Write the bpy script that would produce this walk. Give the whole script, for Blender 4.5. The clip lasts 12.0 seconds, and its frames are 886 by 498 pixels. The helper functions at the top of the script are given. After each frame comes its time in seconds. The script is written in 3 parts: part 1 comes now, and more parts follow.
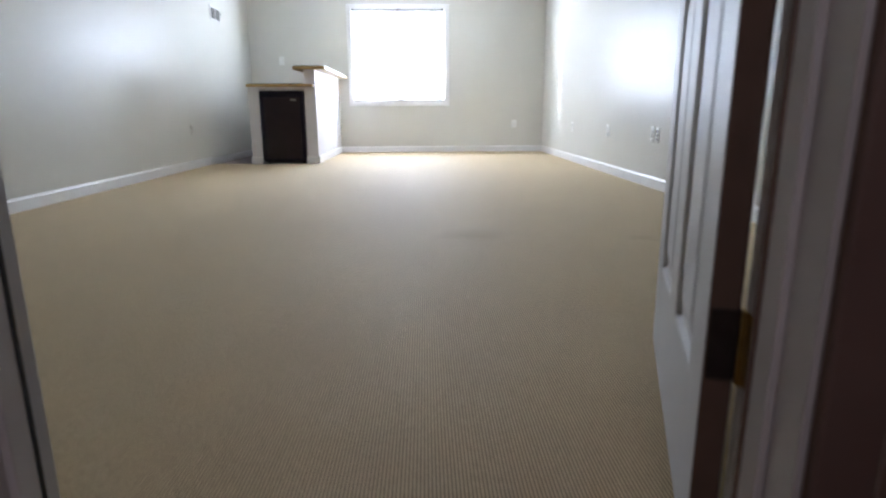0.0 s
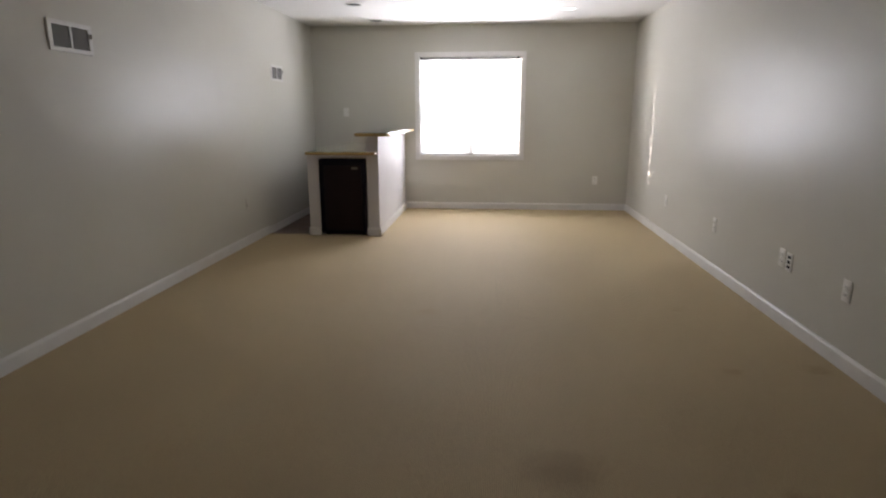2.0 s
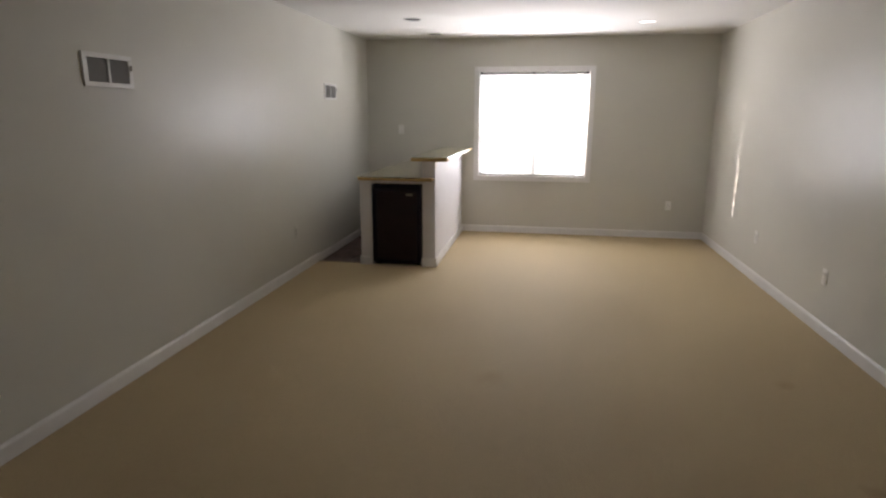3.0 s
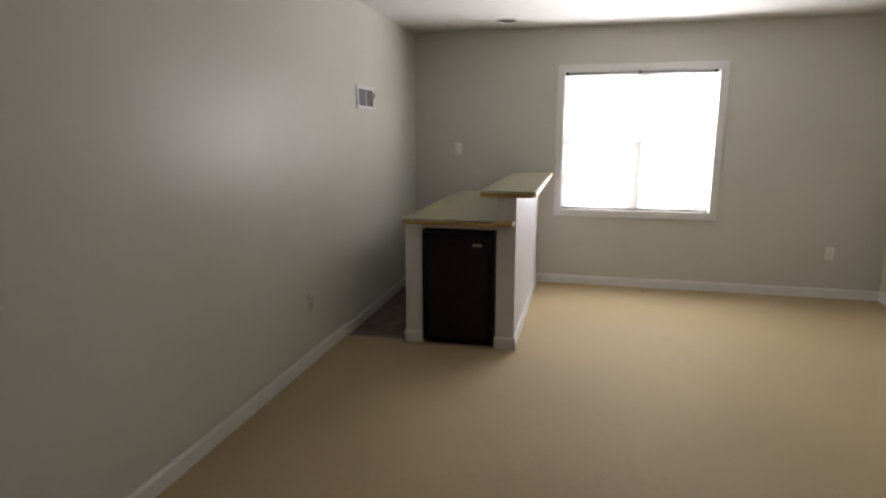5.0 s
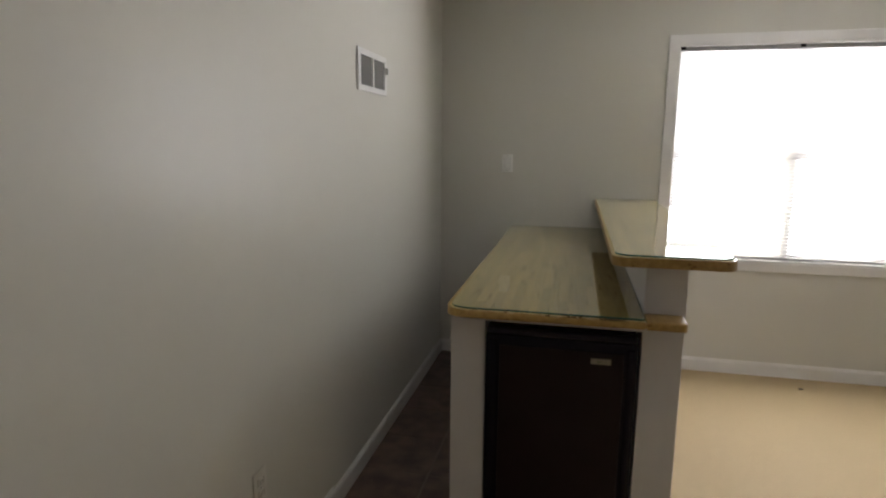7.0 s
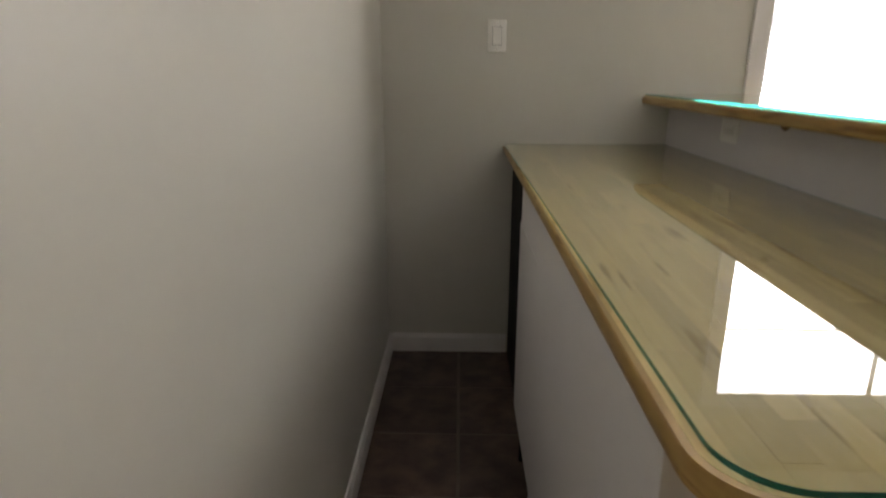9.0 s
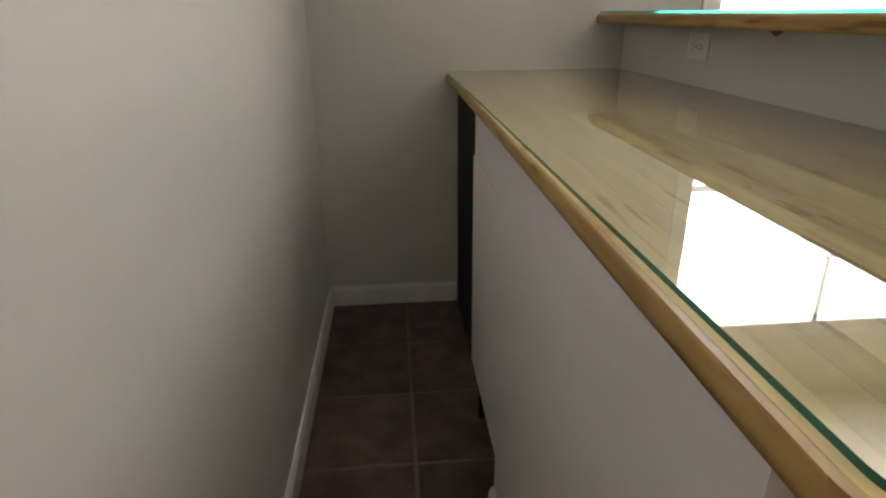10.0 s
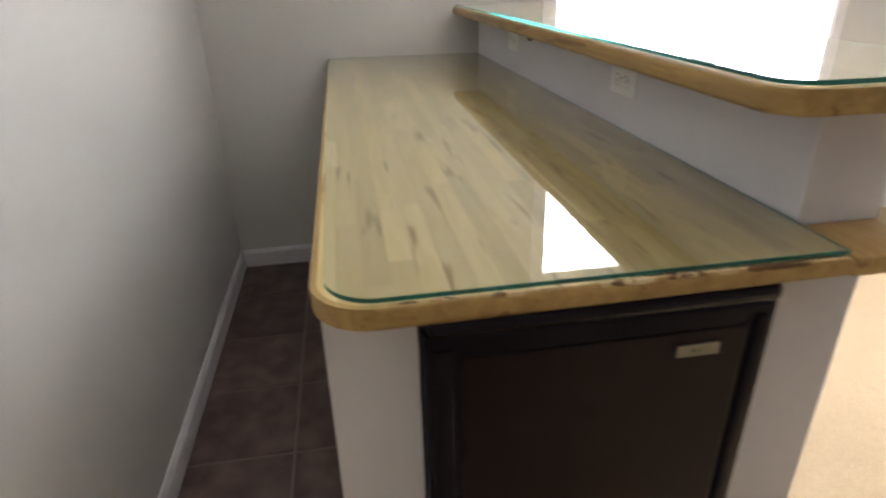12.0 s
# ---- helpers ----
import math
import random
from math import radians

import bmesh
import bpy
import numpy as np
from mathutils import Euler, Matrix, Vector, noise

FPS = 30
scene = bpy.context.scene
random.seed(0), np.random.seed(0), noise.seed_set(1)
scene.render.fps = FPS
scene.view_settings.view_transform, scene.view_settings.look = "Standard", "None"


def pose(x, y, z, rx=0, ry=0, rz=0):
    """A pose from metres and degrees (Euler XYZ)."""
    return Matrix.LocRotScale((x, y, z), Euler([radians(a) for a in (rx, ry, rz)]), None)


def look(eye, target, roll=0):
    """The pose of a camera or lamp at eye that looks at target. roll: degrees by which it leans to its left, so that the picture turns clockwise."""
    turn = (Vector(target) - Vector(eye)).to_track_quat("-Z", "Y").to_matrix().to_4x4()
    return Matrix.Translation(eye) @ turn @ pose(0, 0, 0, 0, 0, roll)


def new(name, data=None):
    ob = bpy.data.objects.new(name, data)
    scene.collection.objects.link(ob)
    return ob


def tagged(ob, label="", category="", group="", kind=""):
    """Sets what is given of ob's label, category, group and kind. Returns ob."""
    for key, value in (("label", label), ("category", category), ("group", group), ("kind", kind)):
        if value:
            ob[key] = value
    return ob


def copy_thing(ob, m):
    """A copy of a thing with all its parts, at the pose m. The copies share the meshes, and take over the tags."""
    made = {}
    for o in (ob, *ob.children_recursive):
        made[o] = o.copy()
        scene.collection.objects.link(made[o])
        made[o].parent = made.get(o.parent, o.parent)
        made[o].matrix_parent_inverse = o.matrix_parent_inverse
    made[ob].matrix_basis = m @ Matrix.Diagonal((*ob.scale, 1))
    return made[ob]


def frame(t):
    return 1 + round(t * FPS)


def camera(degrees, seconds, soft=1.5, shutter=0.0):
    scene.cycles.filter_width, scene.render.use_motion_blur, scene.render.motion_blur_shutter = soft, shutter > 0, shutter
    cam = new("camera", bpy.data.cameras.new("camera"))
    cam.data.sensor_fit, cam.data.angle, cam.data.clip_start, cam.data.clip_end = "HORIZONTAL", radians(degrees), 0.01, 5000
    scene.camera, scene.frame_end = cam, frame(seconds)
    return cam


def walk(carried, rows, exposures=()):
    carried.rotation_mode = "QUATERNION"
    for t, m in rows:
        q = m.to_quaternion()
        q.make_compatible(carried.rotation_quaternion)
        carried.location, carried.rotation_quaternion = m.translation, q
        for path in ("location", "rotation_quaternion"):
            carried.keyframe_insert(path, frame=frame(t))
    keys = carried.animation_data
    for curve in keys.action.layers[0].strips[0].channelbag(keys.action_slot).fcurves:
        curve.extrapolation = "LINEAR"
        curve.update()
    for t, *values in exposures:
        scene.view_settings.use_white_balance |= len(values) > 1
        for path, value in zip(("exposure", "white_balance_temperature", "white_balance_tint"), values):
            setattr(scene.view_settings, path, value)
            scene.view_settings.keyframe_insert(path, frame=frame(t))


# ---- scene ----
cam = camera(74.7, 12.0, soft=2.1, shutter=0.4)
PATH = [
    (0, (2.516, -0.921, 0.589), (2.574, 1.024, 0.129), -0.3),
    (0.5, (2.517, -0.691, 0.785), (2.483, 1.256, 0.328), -0.3),
    (1, (2.536, -0.487, 0.981), (2.466, 1.46, 0.528), -0.3),
    (1.5, (2.512, -0.281, 1.156), (2.387, 1.663, 0.702), -0.2),
    (2, (2.469, -0.075, 1.294), (2.304, 1.866, 0.841), -0.1),
    (2.5, (2.436, 0.196, 1.47), (2.225, 2.132, 1.013), -0.0),
    (3, (2.305, 0.433, 1.511), (1.976, 2.353, 1.06), 0.2),
    (5, (1.683, 2.23, 1.49), (1.223, 4.136, 1.093), -0.1),
    (5.5, (1.452, 2.726, 1.477), (0.987, 4.631, 1.082), 0.1),
    (6, (1.282, 3.186, 1.466), (0.816, 5.092, 1.08), 0.1),
    (6.5, (1.07, 3.674, 1.468), (0.619, 5.584, 1.083), 0.2),
    (7, (0.894, 4.119, 1.445), (0.459, 6.038, 1.088), 0.4),
    (7.2, (0.847, 4.292, 1.433), (0.426, 6.215, 1.078), 0.2),
    (8.8, (0.307, 5.518, 1.22), (0.243, 7.452, 0.713), 0.5),
    (9, (0.31, 5.622, 1.18), (0.253, 7.536, 0.604), -0.1),
    (9.5, (0.288, 5.781, 1.122), (0.341, 7.667, 0.456), -0.3),
    (10, (0.288, 5.821, 1.106), (0.439, 7.668, 0.353), -0.6),
    (10.5, (0.296, 5.807, 1.098), (0.514, 7.628, 0.301), -0.8),
    (11, (0.328, 5.729, 1.134), (0.571, 7.524, 0.287), -1.1),
    (11.5, (0.392, 5.577, 1.186), (0.674, 7.368, 0.343), -0.7),
    (12, (0.542, 5.416, 1.221), (0.829, 7.201, 0.365), -1.3),
]
EXPOSURES = [(0.0, 2.6, 5450, 16), (0.7, 1.9, 5850, 18), (1.5, 1.5, 6200, 21), (3.0, 1.2, 6650, 21), (5.0, 1.08, 6650, 19), (6.5, 1.08, 6650, 18),
             (9.0, 1.45, 7000, 20), (10.5, 1.95, 6850, 21), (12.0, 2.28, 6350, 24)]
walk(cam, [(t, look(eye, target, roll)) for t, eye, target, roll in PATH], EXPOSURES)

# ---- world, sun, window light ----
world = bpy.data.worlds.new("world")
scene.world = world
world.use_nodes = True
wn = world.node_tree.nodes
sky = wn.new("ShaderNodeTexSky")
sky.sky_type = "NISHITA"
sky.sun_disc = False
sky.sun_elevation = radians(10)
sky.sun_rotation = radians(-52)
wn["Background"].inputs["Strength"].default_value = 0.1
world.node_tree.links.new(sky.outputs[0], wn["Background"].inputs[0])

sun = new("sun", bpy.data.lights.new("sun", "SUN"))
sun.data.energy = 5.0
sun.data.angle = radians(0.6)
sun.data.color = (1.0, 0.93, 0.82)
sun.matrix_world = look((2.715 - 1.58 * 4, 8.03 + 1.10 * 4, 2.0 + 0.28 * 4), (2.715, 8.03, 2.0))

# unseen lamp in an added stairwell opening, there to brighten the door jamb
stair_fill = new("stairwell_fill", bpy.data.lights.new("stairwell_fill", "AREA"))
stair_fill.data.shape = "RECTANGLE"
stair_fill.data.size, stair_fill.data.size_y = 0.28, 0.38
stair_fill.data.energy = 0.8
stair_fill.data.color = (1.0, 0.80, 0.70)
stair_fill.matrix_world = look((2.48, -2.29, 1.4), (2.48, 0, 1.2))

sky_lamp = new("window_skylight", bpy.data.lights.new("window_skylight", "AREA"))
sky_lamp.data.shape = "RECTANGLE"
sky_lamp.data.size, sky_lamp.data.size_y = 1.40, 1.34
sky_lamp.data.energy = 43.0
sky_lamp.data.color = (0.93, 0.97, 1.0)
sky_lamp.matrix_world = look((2.149, 8.19, 1.386), (2.149, 0, 1.386))

# the sky's light in the window's opening, pane by pane, as the white slats scatter it
for x in (1.808, 2.490):
    for z in (0.910, 1.218, 1.552, 1.872):
        open_lamp = new("window_opening_light", bpy.data.lights.new("window_opening_light", "AREA"))
        open_lamp.data.shape = "RECTANGLE"
        open_lamp.data.size, open_lamp.data.size_y = 0.660, 0.302
        open_lamp.data.energy = 1.6
        open_lamp.data.spread = radians(165)
        open_lamp.data.color = (0.90, 0.955, 1.0)
        open_lamp.matrix_world = look((x, 7.990, z), (x, 5.990, z - 0.05))


# ---- materials ----
def material(name, base, rough=0.5, second=None, scale=3.0, grain=60.0, bump=0.1, depth=0.002, metal=0.0,
             stretch=(1, 1, 1), gloss=0.0, spec=0.5, spread=0.5, vary=0.0):
    """A painted or plain surface: two tones mixed by large noise, fine grain as relief, roughness uneven."""
    m = bpy.data.materials.new(name)
    m.use_nodes = True
    n, l = m.node_tree.nodes, m.node_tree.links
    p = n["Principled BSDF"]
    co = n.new("ShaderNodeTexCoord")
    mp = n.new("ShaderNodeMapping")
    mp.inputs["Scale"].default_value = stretch
    l.new(co.outputs["Object"], mp.inputs[0])
    big = n.new("ShaderNodeTexNoise")
    big.inputs["Scale"].default_value = scale
    big.inputs["Detail"].default_value = 5
    l.new(mp.outputs[0], big.inputs["Vector"])
    ramp = n.new("ShaderNodeValToRGB")
    second = second or tuple(c * 0.93 for c in base)
    ramp.color_ramp.elements[0].position, ramp.color_ramp.elements[1].position = 0.5 - spread / 2, 0.5 + spread / 2
    ramp.color_ramp.elements[0].color, ramp.color_ramp.elements[1].color = (*second, 1), (*base, 1)
    l.new(big.outputs["Fac"], ramp.inputs[0])
    colour = ramp.outputs[0]
    if vary:
        info = n.new("ShaderNodeObjectInfo")
        hsv = n.new("ShaderNodeHueSaturation")
        rng = n.new("ShaderNodeMapRange")
        rng.inputs["To Min"].default_value, rng.inputs["To Max"].default_value = 1 - vary, 1 + vary
        l.new(info.outputs["Random"], rng.inputs["Value"])
        l.new(rng.outputs[0], hsv.inputs["Value"])
        l.new(colour, hsv.inputs["Color"])
        colour = hsv.outputs[0]
    l.new(colour, p.inputs["Base Color"])
    fine = n.new("ShaderNodeTexNoise")
    fine.inputs["Scale"].default_value = grain
    fine.inputs["Detail"].default_value = 4
    l.new(mp.outputs[0], fine.inputs["Vector"])
    bp = n.new("ShaderNodeBump")
    bp.inputs["Strength"].default_value, bp.inputs["Distance"].default_value = bump, depth
    l.new(fine.outputs["Fac"], bp.inputs["Height"])
    l.new(bp.outputs[0], p.inputs["Normal"])
    rr = n.new("ShaderNodeMapRange")
    rr.inputs["To Min"].default_value, rr.inputs["To Max"].default_value = rough * 0.92, min(1, rough * 1.08)
    l.new(big.outputs["Fac"], rr.inputs["Value"])
    l.new(rr.outputs[0], p.inputs["Roughness"])
    p.inputs["Metallic"].default_value = metal
    p.inputs["Specular IOR Level"].default_value = spec
    if gloss:
        p.inputs["Coat Weight"].default_value, p.inputs["Coat Roughness"].default_value = gloss, 0.08
    return m


WALL = material("greige_satin_wall_paint", (0.64, 0.625, 0.562), 0.33, (0.615, 0.60, 0.537), 1.3, 170, 0.10, 0.0006, spec=0.13)
CEILING = material("matt_white_ceiling_paint", (0.82, 0.81, 0.78), 0.85, (0.79, 0.78, 0.75), 2.0, 220, 0.12, 0.0008)
TRIM = material("white_gloss_trim_paint", (0.80, 0.79, 0.77), 0.34, (0.74, 0.73, 0.71), 6, 90, 0.05, 0.0005)
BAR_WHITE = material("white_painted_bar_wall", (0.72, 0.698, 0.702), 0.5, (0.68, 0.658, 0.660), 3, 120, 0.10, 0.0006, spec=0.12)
DOOR_WHITE = material("white_painted_door", (0.63, 0.62, 0.615), 0.42, (0.58, 0.57, 0.565), 5, 90, 0.06, 0.0005, spec=0.1)
PLASTIC = material("white_switch_plastic", (0.86, 0.85, 0.81), 0.34, (0.83, 0.82, 0.78), 20, 300, 0.02, 0.0002)
NEAR_BLACK = material("near_black_matt", (0.018, 0.017, 0.018), 0.7, scale=30, spec=0.1)
VENT = material("white_enamel_grille", (0.74, 0.73, 0.70), 0.42, (0.68, 0.67, 0.64), 14, 200, 0.03, 0.0003)
MID_GREY = material("mid_grey_enamel", (0.34, 0.33, 0.31), 0.5, (0.28, 0.27, 0.255), 14, 200, 0.03, 0.0003)
RECESS_DARK = material("dark_recess_grey", (0.10, 0.10, 0.10), 0.8, (0.06, 0.06, 0.06), 12)
BLACK = material("black_appliance_enamel", (0.010, 0.0075, 0.015), 0.24, (0.007, 0.0055, 0.011), 8, 500, 0.04, 0.0003, spec=0.2)
GRIP = material("glossy_black_grip", (0.012, 0.009, 0.021), 0.12, (0.010, 0.0075, 0.017), 8, 300, 0.02, 0.0002, spec=0.26)
BROWN = material("dark_brown_textured_door_skin", (0.017, 0.0085, 0.0095), 0.42, (0.013, 0.0065, 0.0072), 9, 700, 0.25, 0.0005, spec=0.2)
RUBBER = material("black_rubber", (0.02, 0.02, 0.02), 0.7)
NICKEL = material("satin_nickel", (0.40, 0.385, 0.37), 0.26, (0.32, 0.31, 0.30), 20, 300, 0.03, 0.0002, metal=1.0)
BRASS = material("aged_brass", (0.50, 0.37, 0.12), 0.36, (0.34, 0.24, 0.08), 40, 200, 0.1, 0.0003, metal=1.0)
DARK_METAL = material("dark_hinge_metal", (0.05, 0.04, 0.035), 0.45, (0.03, 0.025, 0.02), 40, 200, 0.1, 0.0003, metal=0.6)
SILVER = material("silver_badge", (0.34, 0.32, 0.25), 0.45, (0.26, 0.24, 0.18), 60, metal=0.5)
BADGE_MARK = material("dull_green_print", (0.10, 0.13, 0.07), 0.5, scale=40)
SLAT = material("white_blind_slat", (0.82, 0.82, 0.80), 0.35, (0.78, 0.78, 0.76), 10, 200, 0.02, 0.0002)
RAIL_GREY = material("grey_blind_rail", (0.42, 0.42, 0.42), 0.45, (0.36, 0.36, 0.36), 10)
nt = SLAT.node_tree
tr, mx = nt.nodes.new("ShaderNodeBsdfTranslucent"), nt.nodes.new("ShaderNodeMixShader")
tr.inputs["Color"].default_value = (0.85, 0.86, 0.86, 1)
mx.inputs[0].default_value = 0.5
nt.links.new(nt.nodes["Principled BSDF"].outputs[0], mx.inputs[1])
nt.links.new(tr.outputs[0], mx.inputs[2])
nt.links.new(mx.outputs[0], nt.nodes["Material Output"].inputs[0])
VINYL = material("white_vinyl_window", (0.80, 0.80, 0.79), 0.4, (0.76, 0.76, 0.75), 8)
GROUT = material("grey_brown_grout", (0.24, 0.195, 0.17), 0.9, (0.17, 0.14, 0.12), 18, 300, 0.3, 0.001)
TILE = material("dark_brown_slate_look_tile", (0.165, 0.108, 0.09), 0.42, (0.066, 0.041, 0.034), 11, 45, 0.35, 0.0025, vary=0.2, spread=0.34)
STRIP = material("beige_transition_strip", (0.36, 0.29, 0.21), 0.6, (0.29, 0.23, 0.16), 12)
BAFFLE = material("white_lamp_baffle", (0.72, 0.71, 0.68), 0.5, scale=12)
DIRT = material("dark_lint", (0.05, 0.04, 0.03), 0.95)
STAIR_WALL = material("brown_stairwell_paint", (0.36, 0.25, 0.205), 0.6, (0.32, 0.22, 0.18), 2, 150, 0.1, 0.0006, spec=0.2)
DARK_BROWN = material("dark_brown_stair_trim", (0.18, 0.125, 0.105), 0.5, (0.15, 0.10, 0.085), 6, 90, 0.1, 0.0006, spec=0.2)
EDGE_BROWN = material("brown_door_edge", (0.15, 0.10, 0.075), 0.7, (0.11, 0.075, 0.055), 12, 120, 0.1, 0.0005, spec=0.15)
SCRAPE = material("worn_board_edge", (0.24, 0.14, 0.065), 0.8, (0.13, 0.075, 0.035), 25, spec=0.1)
PALE_CHIP = material("pale_torn_pine", (0.68, 0.52, 0.30), 0.8, (0.55, 0.40, 0.21), 40, spec=0.1)


def wood(name, light, dark, along_y=True, rough=0.6, spec=0.1, tones=(0.84, 1.12)):
    """Golden pine with long grain, knots and, piece by piece, another tone."""
    m = bpy.data.materials.new(name)
    m.use_nodes = True
    n, l = m.node_tree.nodes, m.node_tree.links
    p = n["Principled BSDF"]
    co, info = n.new("ShaderNodeTexCoord"), n.new("ShaderNodeObjectInfo")
    off = n.new("ShaderNodeVectorMath")
    off.operation = "ADD"
    sc = n.new("ShaderNodeVectorMath")
    sc.operation = "SCALE"
    sc.inputs[0].default_value = (13.0, 29.0, 7.0)
    l.new(info.outputs["Random"], sc.inputs["Scale"])
    l.new(co.outputs["Object"], off.inputs[0])
    l.new(sc.outputs[0], off.inputs[1])
    mp = n.new("ShaderNodeMapping")
    mp.inputs["Scale"].default_value = (1, 0.09, 1) if along_y else (0.09, 1, 1)
    l.new(off.outputs[0], mp.inputs[0])
    g1 = n.new("ShaderNodeTexNoise")
    g1.inputs["Scale"].default_value, g1.inputs["Detail"].default_value = 60, 6
    g1.inputs["Distortion"].default_value = 0.6
    l.new(mp.outputs[0], g1.inputs["Vector"])
    ramp = n.new("ShaderNodeValToRGB")
    e = ramp.color_ramp.elements
    e[0].position, e[1].position = 0.30, 0.66
    e[0].color, e[1].color = (*dark, 1), (*light, 1)
    l.new(g1.outputs["Fac"], ramp.inputs[0])
    kn = n.new("ShaderNodeTexVoronoi")
    kn.inputs["Scale"].default_value = 2.1
    mk = n.new("ShaderNodeMapping")
    mk.inputs["Scale"].default_value = (2.2, 0.75, 1) if along_y else (0.75, 2.2, 1)
    l.new(off.outputs[0], mk.inputs[0])
    l.new(mk.outputs[0], kn.inputs["Vector"])
    kr = n.new("ShaderNodeValToRGB")
    kr.color_ramp.elements[0].position, kr.color_ramp.elements[1].position = 0.025, 0.095
    kr.color_ramp.elements[0].color, kr.color_ramp.elements[1].color = (0.38, 0.26, 0.17, 1), (1, 1, 1, 1)
    l.new(kn.outputs["Distance"], kr.inputs[0])
    mul = n.new("ShaderNodeMix")
    mul.data_type, mul.blend_type = "RGBA", "MULTIPLY"
    mul.inputs[0].default_value = 0.8
    l.new(ramp.outputs[0], mul.inputs[6])
    l.new(kr.outputs[0], mul.inputs[7])
    md = n.new("ShaderNodeMapping")
    md.inputs["Scale"].default_value = (1, 0.10, 1) if along_y else (0.10, 1, 1)
    l.new(off.outputs[0], md.inputs[0])
    ds = n.new("ShaderNodeTexNoise")
    ds.inputs["Scale"].default_value, ds.inputs["Detail"].default_value = 48, 2
    l.new(md.outputs[0], ds.inputs["Vector"])
    dr = n.new("ShaderNodeValToRGB")
    dr.color_ramp.elements[0].position, dr.color_ramp.elements[1].position = 0.625, 0.70
    dr.color_ramp.elements[0].color, dr.color_ramp.elements[1].color = (1, 1, 1, 1), (0.55, 0.45, 0.35, 1)
    l.new(ds.outputs["Fac"], dr.inputs[0])
    mu2 = n.new("ShaderNodeMix")
    mu2.data_type, mu2.blend_type = "RGBA", "MULTIPLY"
    mu2.inputs[0].default_value = 0.95
    l.new(mul.outputs[2], mu2.inputs[6])
    l.new(dr.outputs[0], mu2.inputs[7])
    mul = mu2
    hsv = n.new("ShaderNodeHueSaturation")
    rng = n.new("ShaderNodeMapRange")
    rng.inputs["To Min"].default_value, rng.inputs["To Max"].default_value = tones
    l.new(info.outputs["Random"], rng.inputs["Value"])
    l.new(rng.outputs[0], hsv.inputs["Value"])
    l.new(mul.outputs[2], hsv.inputs["Color"])
    l.new(hsv.outputs[0], p.inputs["Base Color"])
    bp = n.new("ShaderNodeBump")
    bp.inputs["Strength"].default_value, bp.inputs["Distance"].default_value = 0.15, 0.001
    l.new(g1.outputs["Fac"], bp.inputs["Height"])
    l.new(bp.outputs[0], p.inputs["Normal"])
    p.inputs["Roughness"].default_value = rough
    p.inputs["Specular IOR Level"].default_value = spec
    return m


PINE = wood("golden_pine_strips", (0.75, 0.575, 0.29), (0.64, 0.47, 0.215), tones=(0.83, 1.17))
PINE_EDGE = wood("varnished_pine_edge", (0.48, 0.315, 0.108), (0.35, 0.21, 0.065), rough=0.38, spec=0.35)


